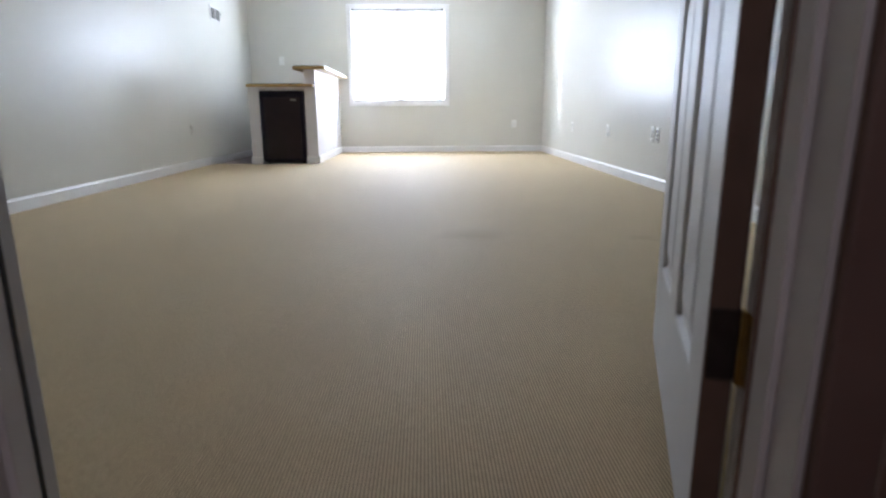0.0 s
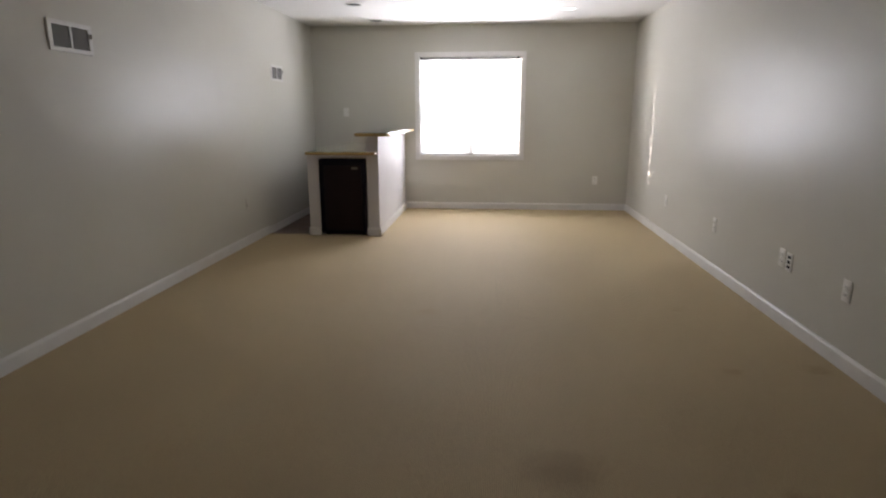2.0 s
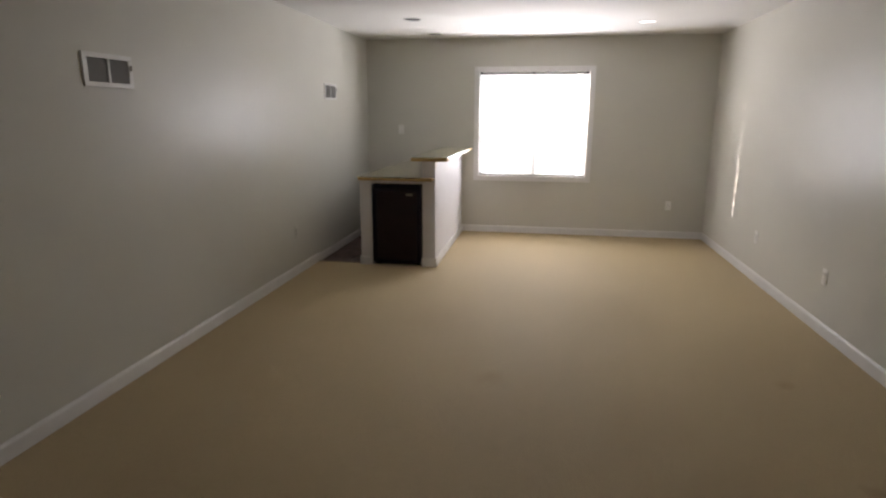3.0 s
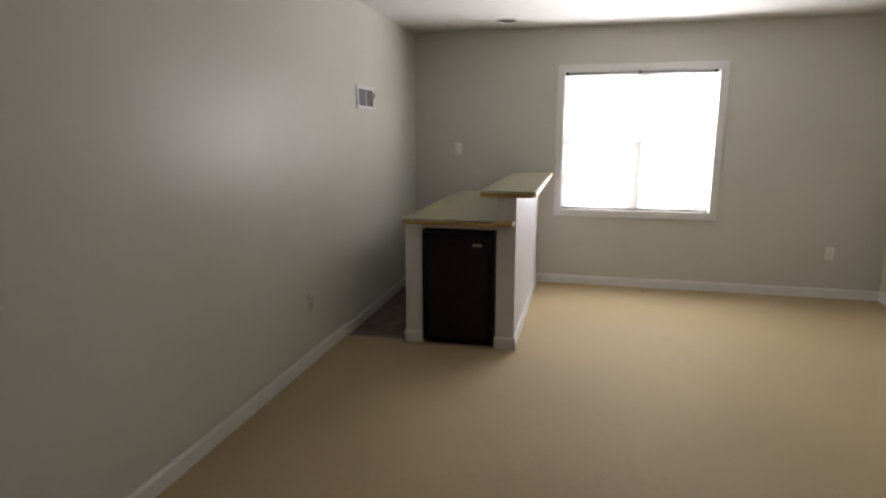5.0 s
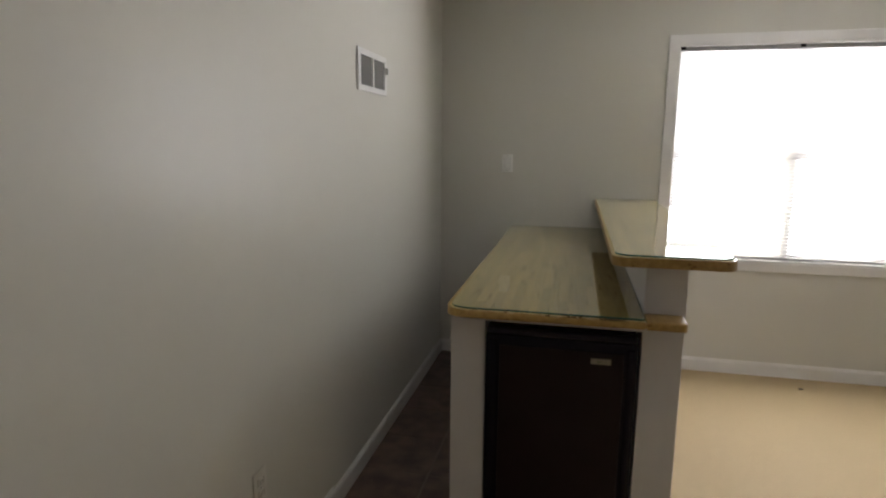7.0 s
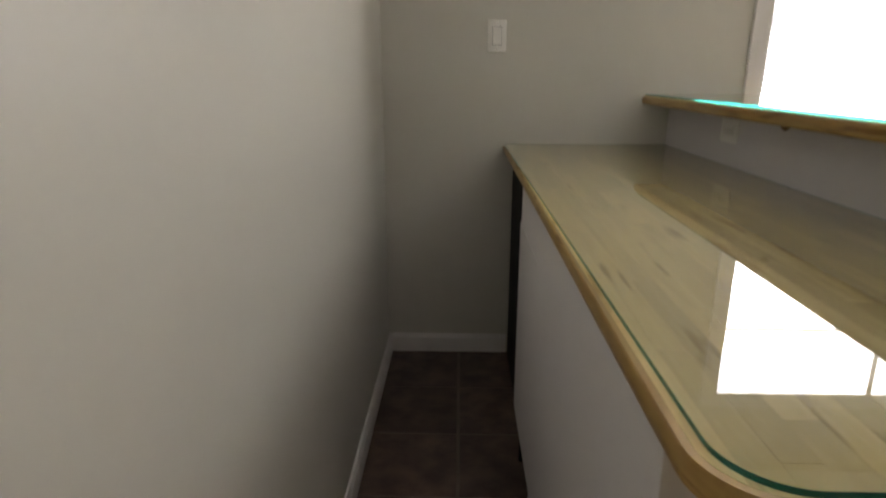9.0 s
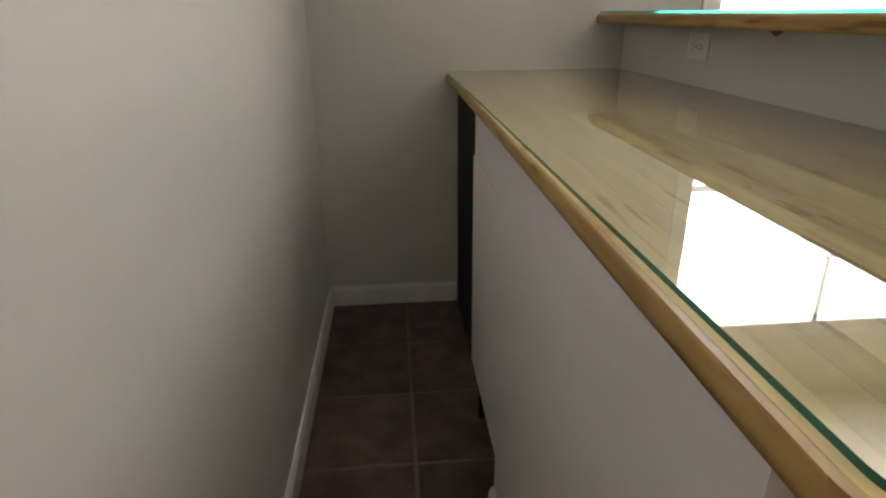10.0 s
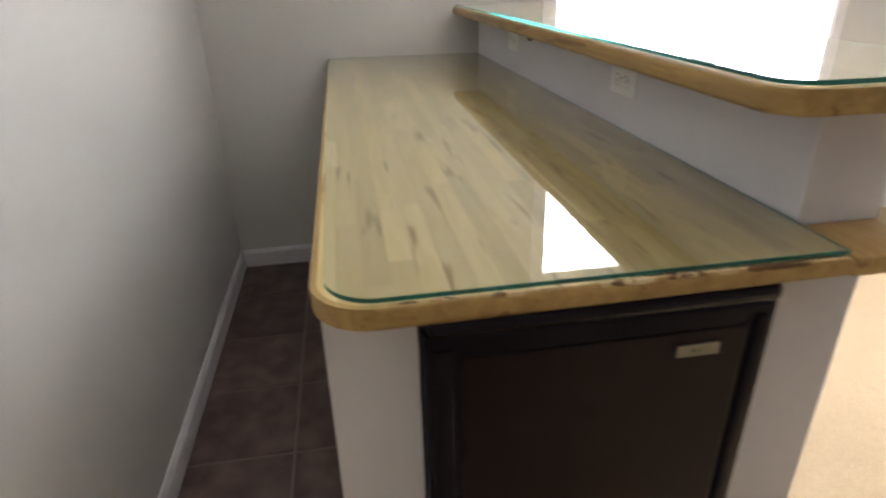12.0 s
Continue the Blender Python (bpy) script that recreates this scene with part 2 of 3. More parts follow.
def carpet_material():
    """Beige loop pile in fine rows, with wear, faint soiling and a few marks."""
    m = bpy.data.materials.new("beige_ribbed_loop_carpet")
    m.use_nodes = True
    n, l = m.node_tree.nodes, m.node_tree.links
    p = n["Principled BSDF"]
    co = n.new("ShaderNodeTexCoord")

    def noise_at(scale, detail=4):
        t = n.new("ShaderNodeTexNoise")
        t.inputs["Scale"].default_value, t.inputs["Detail"].default_value = scale, detail
        l.new(co.outputs["Object"], t.inputs["Vector"])
        return t

    def ramp(src, a, b, ca, cb):
        r = n.new("ShaderNodeValToRGB")
        r.color_ramp.elements[0].position, r.color_ramp.elements[1].position = a, b
        r.color_ramp.elements[0].color, r.color_ramp.elements[1].color = (*ca, 1), (*cb, 1)
        l.new(src, r.inputs[0])
        return r.outputs[0]

    def mix(fac, a, b, kind="MULTIPLY"):
        x = n.new("ShaderNodeMix")
        x.data_type, x.blend_type = "RGBA", kind
        x.inputs[0].default_value = fac
        l.new(a, x.inputs[6])
        l.new(b, x.inputs[7])
        return x.outputs[2]

    base = ramp(noise_at(1.1, 6).outputs["Fac"], 0.3, 0.7, (0.46, 0.357, 0.200), (0.515, 0.405, 0.232))
    rows = n.new("ShaderNodeTexWave")
    rows.bands_direction = "X"
    rows.inputs["Scale"].default_value = 2 * math.pi / (20 * 0.0064)
    rows.inputs["Distortion"].default_value = 0.25
    rows.inputs["Detail"].default_value = 2
    l.new(co.outputs["Object"], rows.inputs["Vector"])
    loops = n.new("ShaderNodeTexVoronoi")
    loops.inputs["Scale"].default_value = 150
    l.new(co.outputs["Object"], loops.inputs["Vector"])
    c = mix(1.0, base, ramp(rows.outputs["Fac"], 0.0, 0.6, (0.54, 0.51, 0.47), (1.22, 1.22, 1.22)))
    c = mix(0.7, c, ramp(loops.outputs["Distance"], 0.0, 0.8, (1.1, 1.1, 1.1), (0.72, 0.70, 0.68)))
    soil = noise_at(9, 5)
    for x, y, r, tone in ((2.75, 1.87, 0.16, 0.75), (3.71, 2.80, 0.06, 0.82), (3.73, 3.79, 0.06, 0.84), (4.17, 2.86, 0.07, 0.84),
                          (3.55, 1.75, 0.07, 0.80), (2.05, 3.6, 0.09, 0.90)):
        d = n.new("ShaderNodeVectorMath")
        d.operation = "DISTANCE"
        l.new(co.outputs["Object"], d.inputs[0])
        d.inputs[1].default_value = (x, y, 0)
        k = n.new("ShaderNodeMath")
        k.operation = "MULTIPLY_ADD"
        l.new(soil.outputs["Fac"], k.inputs[0])
        k.inputs[1].default_value = r * 1.4
        l.new(d.outputs["Value"], k.inputs[2])
        c = mix(1.0, c, ramp(k.outputs[0], r * 0.9, r * 1.9, (tone, tone * 0.95, tone * 0.88), (1, 1, 1)))
    l.new(c, p.inputs["Base Color"])
    add = n.new("ShaderNodeMath")
    l.new(rows.outputs["Fac"], add.inputs[0])
    l.new(loops.outputs["Distance"], add.inputs[1])
    bp = n.new("ShaderNodeBump")
    bp.inputs["Strength"].default_value, bp.inputs["Distance"].default_value = 0.22, 0.002
    l.new(add.outputs[0], bp.inputs["Height"])
    l.new(bp.outputs[0], p.inputs["Normal"])
    p.inputs["Roughness"].default_value = 0.72
    p.inputs["Specular IOR Level"].default_value = 0.7
    p.inputs["Specular Tint"].default_value = (1.0, 0.84, 0.62, 1)
    p.inputs["Sheen Weight"].default_value = 0.35
    p.inputs["Sheen Tint"].default_value = (1.0, 0.85, 0.62, 1)
    return m


CARPET = carpet_material()


def glass(name, tint, rough=0.0):
    m = bpy.data.materials.new(name)
    m.use_nodes = True
    p = m.node_tree.nodes["Principled BSDF"]
    p.inputs["Base Color"].default_value = (*tint, 1)
    p.inputs["Transmission Weight"].default_value = 1
    p.inputs["Roughness"].default_value = rough
    p.inputs["IOR"].default_value = 1.5
    return m


GLASS = glass("clear_plate_glass", (0.93, 0.978, 0.925))
GLASS_EDGE = material("teal_polished_glass_edge", (0.03, 0.60, 0.48), 0.10, (0.02, 0.46, 0.37), 5, 60, 0.02, 0.0002)
GLASS_EDGE.node_tree.nodes["Principled BSDF"].inputs["Transmission Weight"].default_value = 0.7
PANE = glass("window_pane", (0.98, 1.0, 0.99))

LIT = bpy.data.materials.new("lit_lamp_lens")
LIT.use_nodes = True
LIT.node_tree.nodes["Principled BSDF"].inputs["Emission Color"].default_value = (1.0, 0.96, 0.9, 1)
LIT.node_tree.nodes["Principled BSDF"].inputs["Emission Strength"].default_value = 1.2


# ---- building helpers ----
ORIGIN = {}


def box(bm, x0, x1, y0, y1, z0, z1, bevel=0.0, segments=2):
    vs = [bm.verts.new((x, y, z)) for x in (x0, x1) for y in (y0, y1) for z in (z0, z1)]
    fs = [bm.faces.new([vs[i] for i in q]) for q in ((0, 1, 3, 2), (4, 6, 7, 5), (0, 4, 5, 1), (2, 3, 7, 6), (0, 2, 6, 4), (1, 5, 7, 3))]
    if bevel:
        es = list({e for f in fs for e in f.edges})
        bmesh.ops.bevel(bm, geom=es, offset=bevel, segments=segments, affect="EDGES", profile=0.5)
    return bm


def boxed(*a, **k):
    return box(bmesh.new(), *a, **k)


def prism(points, z0, z1, bevel=0.0, segments=3):
    """An upright prism over an outline, its rims rounded."""
    bm = bmesh.new()
    lo = [bm.verts.new((x, y, z0)) for x, y in points]
    hi = [bm.verts.new((x, y, z1)) for x, y in points]
    k = len(points)
    bot, top = bm.faces.new(lo[::-1]), bm.faces.new(hi)
    for i in range(k):
        bm.faces.new((lo[i], lo[(i + 1) % k], hi[(i + 1) % k], hi[i]))
    if bevel:
        bmesh.ops.bevel(bm, geom=list(top.edges) + list(bot.edges), offset=bevel, segments=segments, affect="EDGES", profile=0.5)
    return bm


def lathe(profile, axis="z", centre=(0, 0, 0), segments=32):
    """A turned solid from (radius, along) pairs."""
    bm = bmesh.new()
    rings = []
    for r, h in profile:
        ring = []
        for i in range(segments):
            a = 2 * math.pi * i / segments
            u, v = r * math.cos(a), r * math.sin(a)
            p = {"z": (u, v, h), "y": (u, h, v), "x": (h, u, v)}[axis]
            ring.append(bm.verts.new(Vector(p) + Vector(centre)))
        rings.append(ring)
    for a, b in zip(rings, rings[1:]):
        for i in range(segments):
            bm.faces.new((a[i], a[(i + 1) % segments], b[(i + 1) % segments], b[i]))
    for ring in (rings[0], rings[-1]):
        if len(ring) > 2:
            bm.faces.new(ring)
    bmesh.ops.recalc_face_normals(bm, faces=bm.faces)
    return bm


def mesh_from(name, bm, mats, smooth=False):
    bmesh.ops.recalc_face_normals(bm, faces=bm.faces)
    me = bpy.data.meshes.new(name)
    bm.to_mesh(me)
    bm.free()
    for m in (mats if isinstance(mats, (list, tuple)) else [mats]):
        me.materials.append(m)
    if smooth:
        me.shade_smooth()
        me.set_sharp_from_angle(angle=radians(35))
    return me


def thing(name, origin, label, category, group="", kind=""):
    ob = new(name)
    ob.empty_display_size = 0.1
    ob.location = origin
    ORIGIN[ob.name] = Vector(origin)
    return tagged(ob, label, category, group, kind)


def part(name, bm, mats, parent, label="", smooth=False):
    """One mesh under a thing or part; bm is laid out in the world."""
    o = ORIGIN[parent.name]
    bmesh.ops.translate(bm, verts=bm.verts, vec=-o)
    ob = new(name, mesh_from(name, bm, mats, smooth))
    ob.parent = parent
    ORIGIN[ob.name] = o
    return tagged(ob, label)


def solid(name, bm, mats, label, category, kind="", group="", smooth=False):
    """A thing that is one mesh, with its origin at the world's."""
    ob = new(name, mesh_from(name, bm, mats, smooth))
    ORIGIN[ob.name] = Vector((0, 0, 0))
    return tagged(ob, label, category, group, kind)


def arc(cx, cy, r, a0, a1, k=18):
    return [(cx + r * math.cos(radians(a0 + (a1 - a0) * i / k)), cy + r * math.sin(radians(a0 + (a1 - a0) * i / k))) for i in range(k + 1)]


# ---- the room ----
W, Y0, Y1, H = 4.295, -0.29, 8.0, 2.44       # width, door wall, window wall, height
WX0, WX1, WZ0, WZ1 = 1.462, 2.836, 0.732, 2.042   # window opening
DX0, DX1, DZ = 2.068, 2.888, 2.05            # door opening inside the jamb
SX, SY = 1.20, 6.09                          # tiled patch: x up to, y from
T = 0.12

solid("wall_left", boxed(-T, 0, Y0 - T, Y1 + 0.15, -0.02, H), WALL, "greige satin-painted drywall wall", "wall", "structure")
solid("wall_right", boxed(W, W + T, Y0 - T, Y1 + 0.15, -0.02, H), WALL, "greige satin-painted drywall wall", "wall", "structure")
bm = boxed(0, WX0, Y1, Y1 + 0.15, -0.02, H)
box(bm, WX1, W, Y1, Y1 + 0.15, -0.02, H)
box(bm, WX0, WX1, Y1, Y1 + 0.15, -0.02, WZ0)
box(bm, WX0, WX1, Y1, Y1 + 0.15, WZ1, H)
solid("wall_window", bm, WALL, "greige painted wall around the window", "wall", "structure")
bm = boxed(0, DX0 - 0.02, Y0 - T, Y0, -0.02, H)
box(bm, DX1 + 0.02, W, Y0 - T, Y0, -0.02, H)
box(bm, DX0 - 0.02, DX1 + 0.02, Y0 - T, Y0, DZ + 0.02, H)
solid("wall_door", bm, WALL, "greige painted wall around the stair door", "wall", "structure")
solid("ceiling", boxed(-T, W + T, Y0 - T, Y1 + 0.15, H, H + 0.12), CEILING, "flat matt white ceiling", "ceiling", "structure")

bm = boxed(0, W, Y0 - T, SY, -0.02, 0)
box(bm, SX, W, SY, Y1, -0.02, 0)
solid("floor", bm, CARPET, "beige ribbed loop-pile carpet with faint soiling", "carpet", "structure")

# stairwell that the walk comes up from
ST = 0.18
bm = bmesh.new()
for i in range(1, 8):
    y = Y0 - T - 0.26 * i
    box(bm, DX0 - 0.09, DX1 + 0.09, y, y + 0.26, -ST * i - 0.25, -ST * i, 0.012)
solid("stairs", bm, CARPET, "beige carpeted stair flight below the door", "stairs", "structure")
yb = Y0 - T - 0.26 * 7
bm = boxed(DX0 - 0.21, DX0 - 0.09, yb, Y0 - T, -1.6, H)
box(bm, DX1 + 0.09, DX1 + 0.21, yb, Y0 - T, -1.6, H)
# end wall with an unseen opening, left for the added lamp
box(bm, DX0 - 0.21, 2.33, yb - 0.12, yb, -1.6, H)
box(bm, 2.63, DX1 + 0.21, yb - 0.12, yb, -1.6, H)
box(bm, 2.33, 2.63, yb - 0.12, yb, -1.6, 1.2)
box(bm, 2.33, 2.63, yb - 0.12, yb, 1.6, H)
solid("wall_stairwell", bm, STAIR_WALL, "plain brown painted stairwell walls", "wall", "structure")
solid("ceiling_stairwell", boxed(DX0 - 0.21, DX1 + 0.21, yb - 0.12, Y0 - T, H, H + 0.1), CEILING, "plain white stairwell ceiling", "ceiling", "structure")
solid("trim_threshold", boxed(DX0 - 0.09, DX1 + 0.09, Y0 - T - 0.012, Y0 - T, -ST - 0.02, -0.002), CARPET, "carpeted top riser under the door", "riser", "structure")

BASE = [(0, 0), (0.013, 0), (0.013, 0.070), (0.010, 0.078), (0.007, 0.083), (0.006, 0.088), (0, 0.088)]


def baseboard(ax, ay, bx, by, nx, ny, height=1.0, z=0.0):
    """A run of skirting from a to b on a wall whose face looks along n."""
    bm = bmesh.new()
    a = [bm.verts.new((ax + nx * d, ay + ny * d, z + h * height)) for d, h in BASE]
    b = [bm.verts.new((bx + nx * d, by + ny * d, z + h * height)) for d, h in BASE]
    k = len(BASE)
    for i in range(k):
        bm.faces.new((a[i], a[(i + 1) % k], b[(i + 1) % k], b[i]))
    bm.faces.new(a)
    bm.faces.new(b[::-1])
    return solid("baseboard", bm, TRIM, "white painted wooden baseboard along the wall", "baseboard", "structure")


BX0, BX1, BY = 0.487, 1.260, 6.055      # bar: aisle face, room face, front
PW = 1.132                              # inner face of the bar's raised wall
DROP = -0.012                           # the tiles lie lower than the pile
baseboard(0, Y0, 0, SY, 1, 0)
baseboard(0, SY, 0, Y1, 1, 0, 0.95, DROP)
baseboard(W, Y0, W, Y1, -1, 0)
baseboard(BX1 + 0.013, Y1, W - 0.013, Y1, 0, -1)
baseboard(0.013, Y1, 0.518, Y1, 0, -1, 0.95, DROP)
baseboard(0.013, Y0, DX0 - 0.02, Y0, 0, 1)
baseboard(DX1 + 0.02, Y0, W - 0.013, Y0, 0, 1)

# ---- window ----
win = thing("window_1", (2.149, Y1, WZ0), "white twin double-hung window with painted casing", "window", "", "structure")
cw = 0.054
for nm, a in (("casing_side", (WX0 - cw, WX0, WZ0 - cw, WZ1 + cw)), ("casing_side", (WX1, WX1 + cw, WZ0 - cw, WZ1 + cw)),
              ("casing_head", (WX0, WX1, WZ1, WZ1 + cw)), ("casing_sill", (WX0, WX1, WZ0 - cw, WZ0))):
    part(nm, boxed(a[0], a[1], Y1 - 0.018, Y1 + 0.001, a[2], a[3], 0.003), TRIM, win)
for a in ((WX0, WX0 + 0.012, WZ0, WZ1), (WX1 - 0.012, WX1, WZ0, WZ1), (WX0 + 0.012, WX1 - 0.012, WZ0, WZ0 + 0.012), (WX0 + 0.012, WX1 - 0.012, WZ1 - 0.012, WZ1)):
    part("jamb_liner", boxed(a[0], a[1], Y1 - 0.016, Y1 + 0.15, a[2], a[3]), TRIM, win)
part("mullion", boxed(2.127, 2.171, Y1 + 0.07, Y1 + 0.14, WZ0 + 0.012, WZ1 - 0.012, 0.003), VINYL, win)
for x0, x1 in ((WX0 + 0.012, 2.127), (2.171, WX1 - 0.012)):
    for z0, z1, y in ((WZ0 + 0.012, 1.402, Y1 + 0.075), (1.378, WZ1 - 0.012, Y1 + 0.105)):
        fr = boxed(x0, x0 + 0.034, y, y + 0.028, z0, z1)
        box(fr, x1 - 0.034, x1, y, y + 0.028, z0, z1)
        box(fr, x0 + 0.034, x1 - 0.034, y, y + 0.028, z0, z0 + 0.034)
        box(fr, x0 + 0.034, x1 - 0.034, y, y + 0.028, z1 - 0.034, z1)
        sash = part("sash", fr, VINYL, win)
        pane = part("pane", boxed(x0 + 0.034, x1 - 0.034, y + 0.012, y + 0.016, z0 + 0.034, z1 - 0.034), PANE, sash)
        pane.visible_shadow = False

blind = thing("window_blind", (2.149, Y1 + 0.035, WZ0 + 0.012), "white horizontal mini blind lowered over the window, slats half closed", "blind")
b0, b1 = WX0 + 0.016, WX1 - 0.018
part("headrail", boxed(b0, b1, Y1 + 0.018, Y1 + 0.046, WZ1 - 0.040, WZ1 - 0.014, 0.002), RAIL_GREY, blind, "grey metal headrail")
for x in (b0 + 0.015, 2.145, b1 - 0.03):
    part("bracket", boxed(x - 0.014, x + 0.014, Y1 + 0.012, Y1 + 0.018, WZ1 - 0.030, WZ1 - 0.012, 0.001), NEAR_BLACK, blind, "small dark bracket")
part("bottom_rail", boxed(b0, b1, Y1 + 0.022, Y1 + 0.044, WZ0 + 0.016, WZ0 + 0.030, 0.003), RAIL_GREY, blind, "grey bottom rail")
tilt = radians(50)


def slat(spans):
    """One bowed slat, inner edge up, built from the given spans."""
    bm = bmesh.new()
    for x0, x1 in spans:
        prev = None
        for i in range(4):
            u = -0.0125 + 0.025 * i / 3
            y, z = -u * math.cos(tilt), u * math.sin(tilt) + 0.0016 * (1 - (u / 0.0125) ** 2)
            cur = [bm.verts.new((x, y, z)) for x in (x0, x1)]
            if prev:
                bm.faces.new((prev[0], prev[1], cur[1], cur[0]))
            prev = cur
    ext = bmesh.ops.extrude_face_region(bm, geom=list(bm.faces))
    bmesh.ops.translate(bm, verts=[v for v in ext["geom"] if isinstance(v, bmesh.types.BMVert)], vec=(0, 0, 0.0004))
    return mesh_from("slat", bm, SLAT)


# gaps added in runs of slats to let sun streaks onto the right wall
SUN_GAP = 2.705
whole = slat([(b0 + 0.003, b1 - 0.003)])
holed = [slat([(b0 + 0.003, SUN_GAP - w), (SUN_GAP + w, b1 - 0.003)]) for w in (0.027, 0.032, 0.037)]
runs = [2, 2, 0, 0, 3, 3, 3, 2, 0, 0, 0, 2, 2, 3, 0, 0, 3, 3, 3, 3, 2, 0, 0, 3, 3, 2, 0, 3, 3, 3, 0, 0, 0, 2, 2, 0, 0, 0, 0, 1, 1, 0, 0, 0, 2, 2, 0, 0, 0, 0, 1, 1]
z, k = WZ0 + 0.045, 0
while z < WZ1 - 0.05:
    cut = runs[k % len(runs)]
    s = new("slat", holed[cut - 1] if cut else whole)
    s.parent = blind
    s.location = Vector((0, Y1 + 0.033, z)) - ORIGIN[blind.name]
    z += 0.0212
    k += 1
for x in (b0 + 0.12, 2.149, SUN_GAP + 0.040):
    part("ladder_cord", boxed(x - 0.0008, x + 0.0008, Y1 + 0.0185, Y1 + 0.020, WZ0 + 0.03, WZ1 - 0.04), SLAT, blind)

# ---- door at the stair head ----
frame_door = thing("door_frame", (DX0, Y0, 0), "white painted door frame with stop and casing", "door frame", "", "structure")
part("jamb", boxed(DX0 - 0.02, DX0, Y0 - T, Y0, 0, DZ), DOOR_WHITE, frame_door)
part("jamb", boxed(DX1, DX1 + 0.02, Y0 - T, Y0, 0, DZ), DOOR_WHITE, frame_door)
part("head", boxed(DX0 - 0.02, DX1 + 0.02, Y0 - T, Y0, DZ, DZ + 0.02), DOOR_WHITE, frame_door)
part("stop", boxed(DX0, DX0 + 0.011, Y0 - 0.075, Y0 - 0.042, 0, DZ, 0.002), DOOR_WHITE, frame_door)
part("stop", boxed(DX1 - 0.011, DX1, Y0 - 0.075, Y0 - 0.042, 0, DZ, 0.002), DOOR_WHITE, frame_door)
part("stop", boxed(DX0 + 0.011, DX1 - 0.011, Y0 - 0.075, Y0 - 0.042, DZ - 0.011, DZ, 0.002), DOOR_WHITE, frame_door)
part("weatherstrip", boxed(DX0 + 0.001, DX0 + 0.012, Y0 - 0.042, Y0 - 0.036, 0, DZ - 0.012), RUBBER, frame_door, "dark rubber seal")
part("weatherstrip", boxed(DX1 - 0.014, DX1 - 0.001, Y0 - 0.046, Y0 - 0.037, 0, DZ - 0.012, 0.002), DARK_BROWN, frame_door, "dark brown seal")
for x0, x1 in ((DX0 - 0.077, DX0 - 0.008), (DX1 + 0.008, DX1 + 0.077)):
    part("casing", boxed(x0, x1, Y0 - T - 0.016, Y0 - T, -ST, DZ + 0.075, 0.004), DARK_BROWN, frame_door, "dark brown casing on the stair side")
part("casing", boxed(DX0 - 0.008, DX1 + 0.008, Y0 - T - 0.016, Y0 - T, DZ + 0.006, DZ + 0.075, 0.004), DARK_BROWN, frame_door, "dark brown casing on the stair side")

# leaf: laid out shut, hinge at the origin, running to -x, then swung open
door = thing("door_1", (0, 0, 0), "white six-panel door standing open into the room", "door", "", "structure")
DW, DH, DT = 0.806, 2.03, 0.035
xs = [0.002, 0.112, 0.353, 0.455, 0.696, DW]
zs = [0.012, 0.225, 0.845, 1.035, 1.655, 1.755, 1.92, DH + 0.012]
for a, b in ((xs[0], xs[1]), (xs[4], xs[5])):
    part("stile", boxed(-b, -a, -DT, 0, zs[0], zs[7], 0.0012, 1), DOOR_WHITE, door)
for i in (0, 2, 4, 6):
    part("rail", boxed(-xs[4], -xs[1], -DT, 0, zs[i], zs[i + 1]), DOOR_WHITE, door)
for i in (1, 3, 5):
    part("mullion", boxed(-xs[3], -xs[2], -DT, 0, zs[i], zs[i + 1]), DOOR_WHITE, door)


def door_panel(x0, x1, z0, z1):
    bm = bmesh.new()
    for face, inward in ((0.0, -1), (-DT, 1)):
        rings = []
        for inset, dep in ((0, 0.0), (0.006, 0.002), (0.012, 0.011), (0.020, 0.0125), (0.055, 0.004), (0.058, 0.003)):
            y = face + inward * dep
            rings.append([bm.verts.new(p) for p in ((x0 + inset, y, z0 + inset), (x1 - inset, y, z0 + inset), (x1 - inset, y, z1 - inset), (x0 + inset, y, z1 - inset))])
        for a, b in zip(rings, rings[1:]):
            for i in range(4):
                bm.faces.new((a[i], a[(i + 1) % 4], b[(i + 1) % 4], b[i]))
        bm.faces.new(rings[-1])
    return bm


for a, b in ((xs[1], xs[2]), (xs[3], xs[4])):
    for i in (1, 3, 5):
        part("panel", door_panel(-b, -a, zs[i], zs[i + 1]), DOOR_WHITE, door)
part("hinge_edge", boxed(-0.0021, -0.0012, -DT + 0.001, -0.001, zs[0], zs[7]), EDGE_BROWN, door, "brown hinge edge")
kx, kz = -(DW - 0.065), 0.945
for s, f in ((-1, -DT), (1, 0.0)):
    knob = part("knob", lathe([(0.0115, f + s * 0.008), (0.0105, f + s * 0.020), (0.013, f + s * 0.030), (0.023, f + s * 0.036), (0.0275, f + s * 0.045),
                               (0.0265, f + s * 0.056), (0.018, f + s * 0.063), (0.006, f + s * 0.065)], "y", (kx, 0, kz)), NICKEL, door, "satin nickel door knob", True)
    part("rose", lathe([(0.033, f), (0.033, f + s * 0.003), (0.027, f + s * 0.008), (0.013, f + s * 0.011), (0.010, f + s * 0.012)], "y", (kx, 0, kz)), NICKEL, knob, "", True)
part("latch_plate", boxed(-DW - 0.001, -DW, -DT + 0.005, -0.005, kz - 0.028, kz + 0.028), NICKEL, door)
